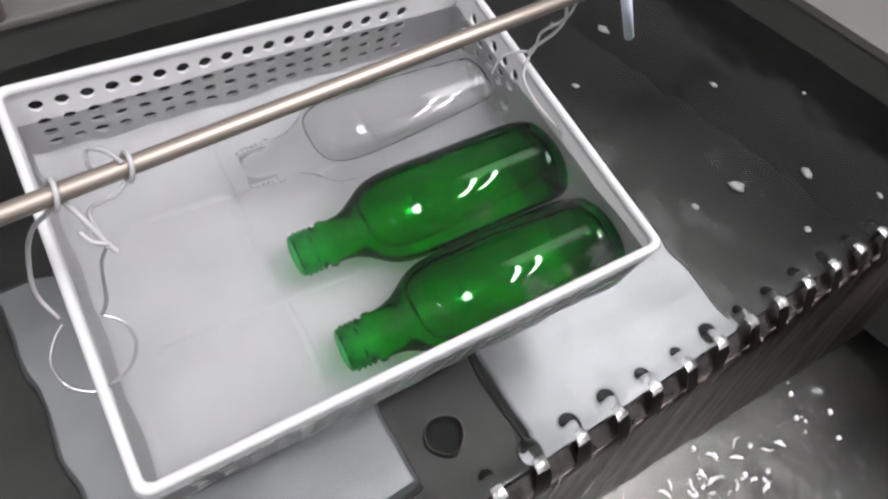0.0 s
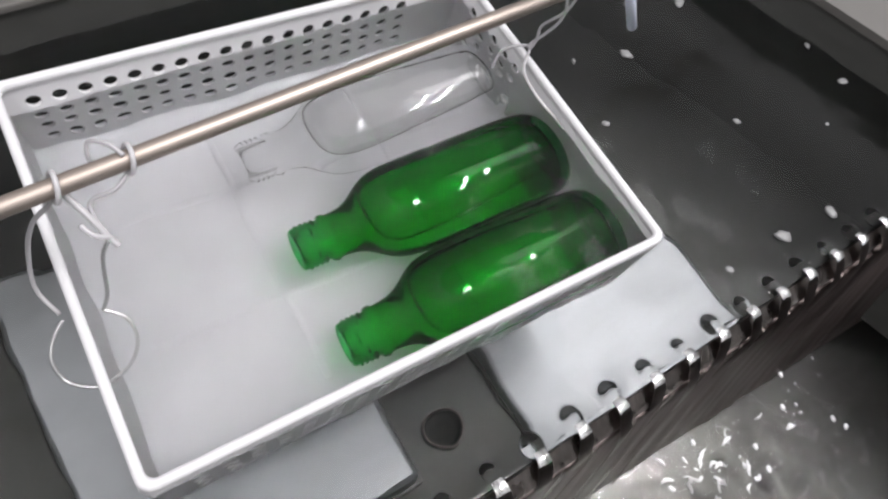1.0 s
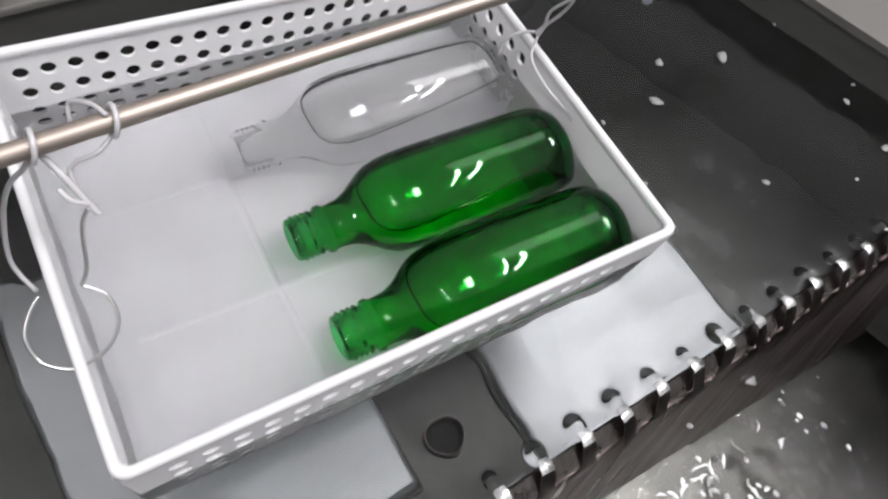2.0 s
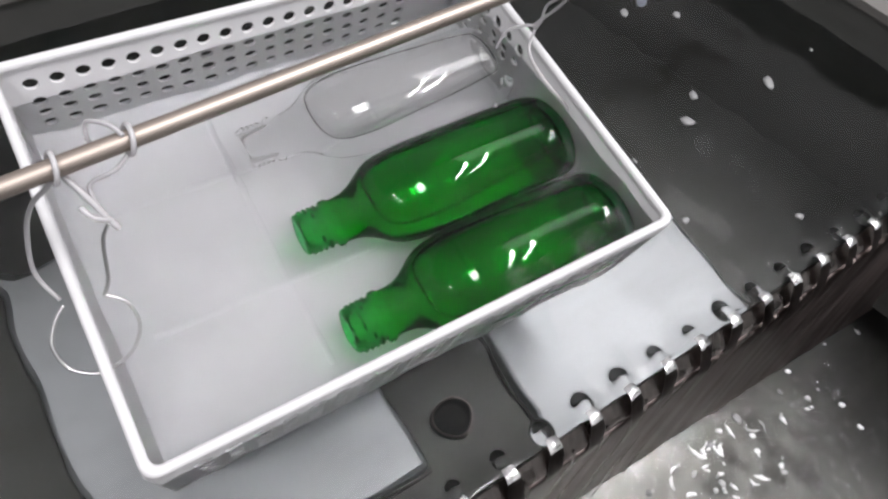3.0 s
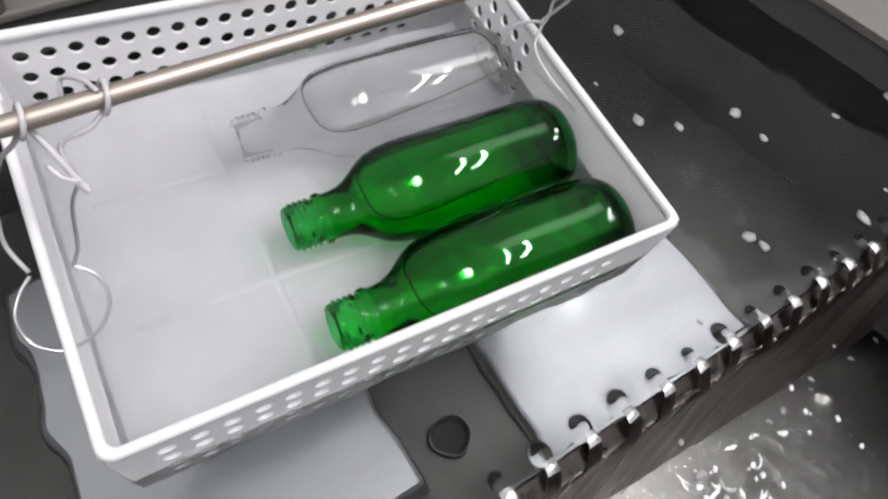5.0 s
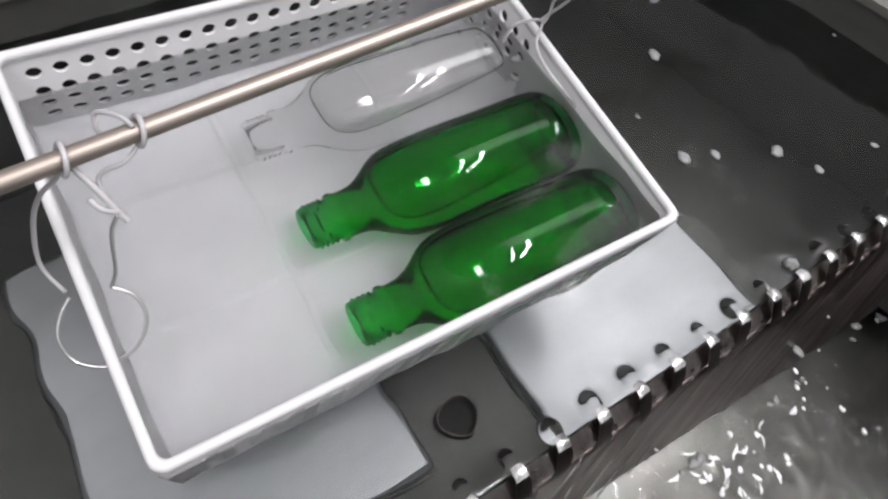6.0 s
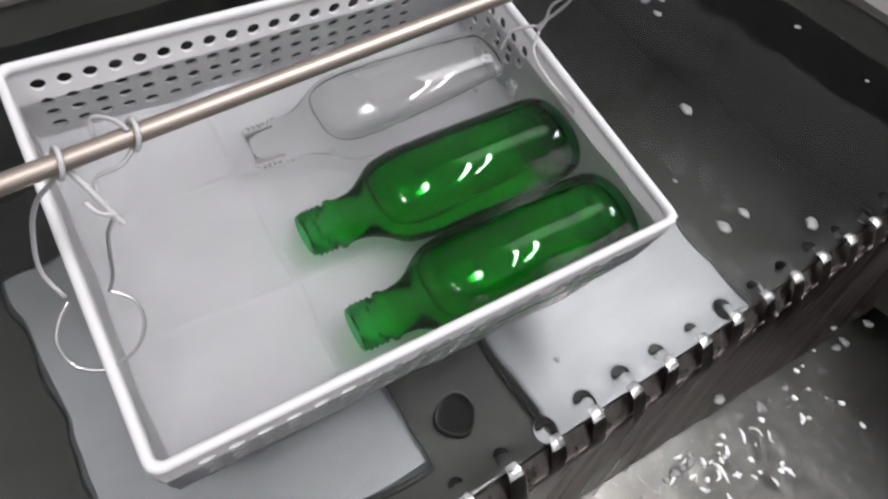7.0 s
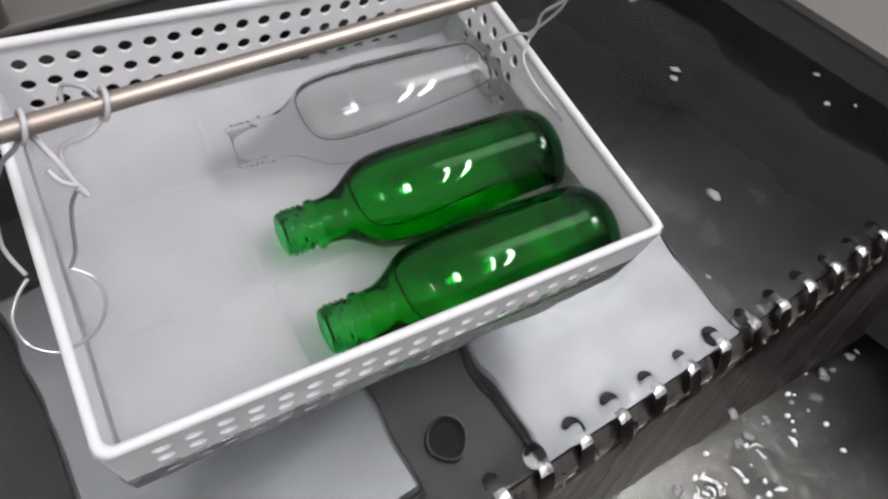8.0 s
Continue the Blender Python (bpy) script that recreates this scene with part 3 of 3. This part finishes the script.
def rod():
    r = tagged(new("lifting_rod"), "polished steel rod from which the basket hangs", "rod")
    part("shaft", tube(bmesh.new(), [(-0.30, 0.1195 - 0.30 * 0.0913, 0.08), (0.0, 0.1195, 0.08), (0.2, 0.1195 + 0.2 * 0.0913, 0.08), (0.62, 0.1195 + 0.62 * 0.0913, 0.08)], 0.0046, 20), ROD_STEEL, r)
    return r


def left_hanger():
    h = tagged(new("wire_hanger"), "twisted grey coated wire tied from rod to basket", "wire hanger", "wire hangers")
    ring = lambda x: [(x + 0.002 * math.sin(a), 0.1195 + 0.0913 * x + 0.0066 * math.cos(a), 0.08 + 0.0066 * math.sin(a)) for a in [k * math.pi / 6 for k in range(12)]]
    for x in (0.0198, 0.0524):
        part("ring", tube(bmesh.new(), smooth_line(ring(x), 3, True), 0.0013, 8, True), WIRE, h)
    part("outer_strand", tube(bmesh.new(), smooth_line([(0.0173, 0.1206, 0.0745), (0.0137, 0.1214, 0.068), (0.0049, 0.1249, 0.055), (-0.0039, 0.129, 0.03), (-0.011, 0.1241, 0.0), (-0.006, 0.111, -0.012)]), 0.0012), WIRE, h)
    part("twist", tube(bmesh.new(), smooth_line([(0.0211, 0.123, 0.0745), (0.0269, 0.1131, 0.066), (0.0318, 0.104, 0.056), (0.0343, 0.1003, 0.052)]), 0.0015), WIRE, h)
    part("twist", tube(bmesh.new(), smooth_line([(0.0524, 0.1236, 0.075), (0.0433, 0.1184, 0.07), (0.0323, 0.1205, 0.064), (0.0292, 0.1177, 0.06), (0.0311, 0.106, 0.056), (0.0343, 0.1027, 0.053)]), 0.0011), WIRE, h)
    part("twist", tube(bmesh.new(), smooth_line([(0.0229, 0.1095, 0.064), (0.0266, 0.1045, 0.06), (0.0329, 0.1035, 0.056)]), 0.0012), WIRE, h)
    part("hook", tube(bmesh.new(), smooth_line([(0.0507, 0.1227, 0.086), (0.0469, 0.132, 0.084), (0.0396, 0.1416, 0.078), (0.0371, 0.1386, 0.072), (0.0377, 0.1379, 0.068)]), 0.0011), WIRE, h)
    part("stem", tube(bmesh.new(), smooth_line([(0.0312, 0.1029, 0.055), (0.0265, 0.1029, 0.045), (0.0237, 0.0997, 0.035), (0.0205, 0.0955, 0.02), (0.0156, 0.0921, 0.012)]), 0.0010), BARE_WIRE, h)
    part("loop", tube(bmesh.new(), smooth_line([(0.0156, 0.0921, 0.012), (0.0237, 0.0862, 0.006), (0.0244, 0.077, -0.004), (0.0158, 0.0695, -0.014), (0.0014, 0.0675, -0.02), (-0.0077, 0.0706, -0.02), (-0.015, 0.0777, -0.018), (-0.0164, 0.0873, -0.01), (-0.0109, 0.0959, -0.004), (-0.0043, 0.101, 0.0)]), 0.0010), BARE_WIRE, h, "bare galvanised loop")
    return h


def right_hanger():
    h = tagged(new("wire_hanger"), "doubled grey wire knotted round the basket rim", "wire hanger", "wire hangers")
    part("rim_loop", tube(bmesh.new(), smooth_line([(0.3097, 0.1735, -0.006), (0.3153, 0.1752, 0.006), (0.3237, 0.1728, 0.011), (0.3333, 0.1672, 0.012), (0.3218, 0.1542, 0.006), (0.3254, 0.1368, -0.004), (0.3337, 0.1142, -0.012), (0.3391, 0.1059, -0.02)]), 0.0011), WIRE, h)
    for s in (-1, 1):
        pts = []
        for i, p in enumerate(smooth_line([(0.3327, 0.1662, 0.012), (0.3374, 0.1666, 0.025), (0.3425, 0.16, 0.045), (0.3468, 0.1611, 0.06), (0.3582, 0.1725, 0.08)], 6)):
            a = i * 0.33
            pts.append(p + s * 0.0032 * Vector((math.cos(a) * 0.7, math.cos(a) * -0.7, math.sin(a))) * min(1, i / 4))
        part("strand", tube(bmesh.new(), pts, 0.0011), WIRE, h)
    return h


def cable_tail():
    ob = tagged(new("cable_tail"), "milky plastic cable end hanging from the rod", "cable end")
    bm = bmesh.new()
    p, q = Vector((0.3032, 0.0817, 0.1200)), Vector((0.2698, 0.0779, 0.1700))
    d = (q - p).normalized()
    u = d.orthogonal().normalized()
    v = d.cross(u)
    rings = []
    for c, r in ((p, 0.0010), (p, 0.0026), (q, 0.0026), (q, 0.0010)):
        rings.append([bm.verts.new(c + r * (math.cos(k * math.pi / 8) * u + math.sin(k * math.pi / 8) * v)) for k in range(16)])
    for i in range(4):
        A, B = rings[i], rings[(i + 1) % 4]
        for k in range(16):
            bm.faces.new((A[k], A[(k + 1) % 16], B[(k + 1) % 16], B[k]))
    bmesh.ops.recalc_face_normals(bm, faces=bm.faces)
    part("sheath", bm, TUBE, ob)
    return ob


def fleck(rnd, size, mat):
    """A small uneven raft of foam."""
    bm = bmesh.new()
    bmesh.ops.create_icosphere(bm, subdivisions=2, radius=1.0)
    seed = rnd.uniform(0, 90)
    for v in bm.verts:
        k = 1 + 0.45 * noise.noise((v.co.x * 1.6 + seed, v.co.y * 1.6, v.co.z)) + 0.3 * noise.noise((v.co.x * 4 + seed, v.co.y * 4, v.co.z * 4))
        v.co = Vector((v.co.x * k * 1.15, v.co.y * k * 0.8, v.co.z * 0.3 * k)) * size
    return thing("foam_fleck", bm, mat, "small white fleck of foam floating on the water", "foam", group="foam flecks")


FLECKS = []


def foam():
    rnd = random.Random(21)
    for i in range(44):
        ob = fleck(rnd, rnd.choice((0.002, 0.003, 0.004, 0.0055)), FOAM)
        FLECKS.append((ob, rnd.uniform(0.10, 0.55), 0.03 + i * 0.0135 + rnd.uniform(-0.01, 0.01), rnd.uniform(-0.022, -0.006), rnd.uniform(-0.06, -0.04), rnd.uniform(0, 180)))


BUBBLES = []


def froth_glint_curl(rnd):
    """A thin tapering streak along the crest of a wavelet, uneven in width: froth and glints painted white."""
    turn, bend, step = rnd.gauss(0.2, 0.7), rnd.uniform(-0.35, 0.35), rnd.uniform(0.0022, 0.0044)
    pts, x, y = [], 0.0, 0.0
    for k in range(rnd.randint(3, 7)):
        pts.append(Vector((x, y, rnd.uniform(-0.001, 0.001))))
        turn += bend + rnd.uniform(-0.3, 0.3)
        x, y = x + step * math.cos(turn), y + step * math.sin(turn)
    line, wide, bm, rings = smooth_line(pts, 4), rnd.uniform(0.0007, 0.0028), bmesh.new(), []
    for i, p in enumerate(line):
        along = (line[min(i + 1, len(line) - 1)] - line[max(i - 1, 0)]).normalized()
        side = Vector((-along.y, along.x, 0))
        r = wide * (0.12 + math.sin(math.pi * (i + 0.5) / len(line)) * (0.8 + 0.6 * noise.noise(p * 500)))
        rings.append([bm.verts.new(p + side * (r * math.cos(a)) + Vector((0, 0, 0.45 * r * math.sin(a)))) for a in [k * math.pi / 4 for k in range(8)]])
    for A, B in zip(rings, rings[1:]):
        for k in range(8):
            bm.faces.new((A[k], A[(k + 1) % 8], B[(k + 1) % 8], B[k]))
    bm.faces.new(rings[0][::-1])
    bm.faces.new(rings[-1])
    bmesh.ops.recalc_face_normals(bm, faces=bm.faces)
    return thing("froth_glint_curl", bm, GLINT_FROTH, "thin white streak of froth and painted glint on the churning trough water", "foam", group="froth curls")


def trough_bubbles():
    rnd = random.Random(8)
    for i in range(18):
        ob = fleck(rnd, rnd.choice((0.0015, 0.002, 0.003)), GLINT_FROTH)
        tagged(ob, "white foam bubble on the churning trough water", "foam", "trough bubbles")
        ob.name = "foam_bubble"
        BUBBLES.append((ob, rnd.gauss(0.19, 0.07), -0.062 - abs(rnd.gauss(0.0, 0.05)), [rnd.uniform(-0.012, 0.012) for k in range(34)]))
    for i in range(32):
        BUBBLES.append((froth_glint_curl(rnd), rnd.gauss(0.15, 0.05), -0.066 - abs(rnd.gauss(0.0, 0.04)), [rnd.uniform(-0.012, 0.012) for k in range(34)]))


room()
tank()
transducer(-0.322, -0.107, 0.045, 0.335)
transducer(-0.014, 0.207, 0.006, 0.335)
drain(-0.070, 0.068)
weir()
overflow()
WATER_SHEET = tank_water()
TROUGH_WATER = trough()
foam()
trough_bubbles()
BASKET = basket()
BOTTLE_THINGS = [(bottle(mat, label), pose(x * SIZE, y * SIZE, (-DEPTH + 0.0360) * SIZE, 0, 0, turn)) for x, y, turn, mat, label in BOTTLES]
ROD = rod()
HANGERS = [left_hanger(), right_hanger()]
CABLE_TAIL = cable_tail()
for hung in [BASKET, ROD, CABLE_TAIL] + HANGERS + [ob for ob, local in BOTTLE_THINGS]:
    for piece in hung.children:
        piece.data.transform(Matrix.Scale(SIZE, 4))


def motions():
    walk(BASKET, basket_rows)
    walk(ROD, basket_rows)
    walk(CABLE_TAIL, basket_rows)
    for h in HANGERS:
        walk(h, basket_rows)
    for ob, local in BOTTLE_THINGS:
        walk(ob, [(t, m @ local) for t, m in basket_rows])
    # the ripples run slowly along the weir
    walk(WATER_SHEET, [(t, pose(-0.008 * t, 0, 0.0004 * math.sin(t * 5))) for t in [k * 0.5 for k in range(17)]])
    walk(TROUGH_WATER, [(t, pose(0.012 * math.sin(t * 2.3), -0.004 * abs(math.sin(t * 3.1)), -0.25 + 0.002 * math.sin(t * 7))) for t in [k * 0.25 for k in range(33)]])
    # bubbles tumble about in the trough
    for ob, x, y, jig in BUBBLES:
        walk(ob, [(k * 0.5, pose(x + jig[k], min(-0.058, y + jig[k + 17] * 0.8), -0.2485 + 0.1 * abs(jig[k]), 0, 0, 2500 * jig[0] + 20 * k)) for k in range(17)])
    # flecks drift to the weir and go over it into the trough
    for ob, x, y, vx, vy, turn in FLECKS:
        rows = []
        for k in range(33):
            t = k * 0.25
            px, py, pz = x + vx * t, y + vy * t, 0.0008
            if py < 0.012:
                s = min(1.0, (0.012 - py) / 0.07)
                py, pz = 0.012 - 0.085 * s, 0.0008 - 0.249 * s
            rows.append((t, pose(px, py, pz, 0, 0, turn + 12 * t)))
        walk(ob, rows)


motions()
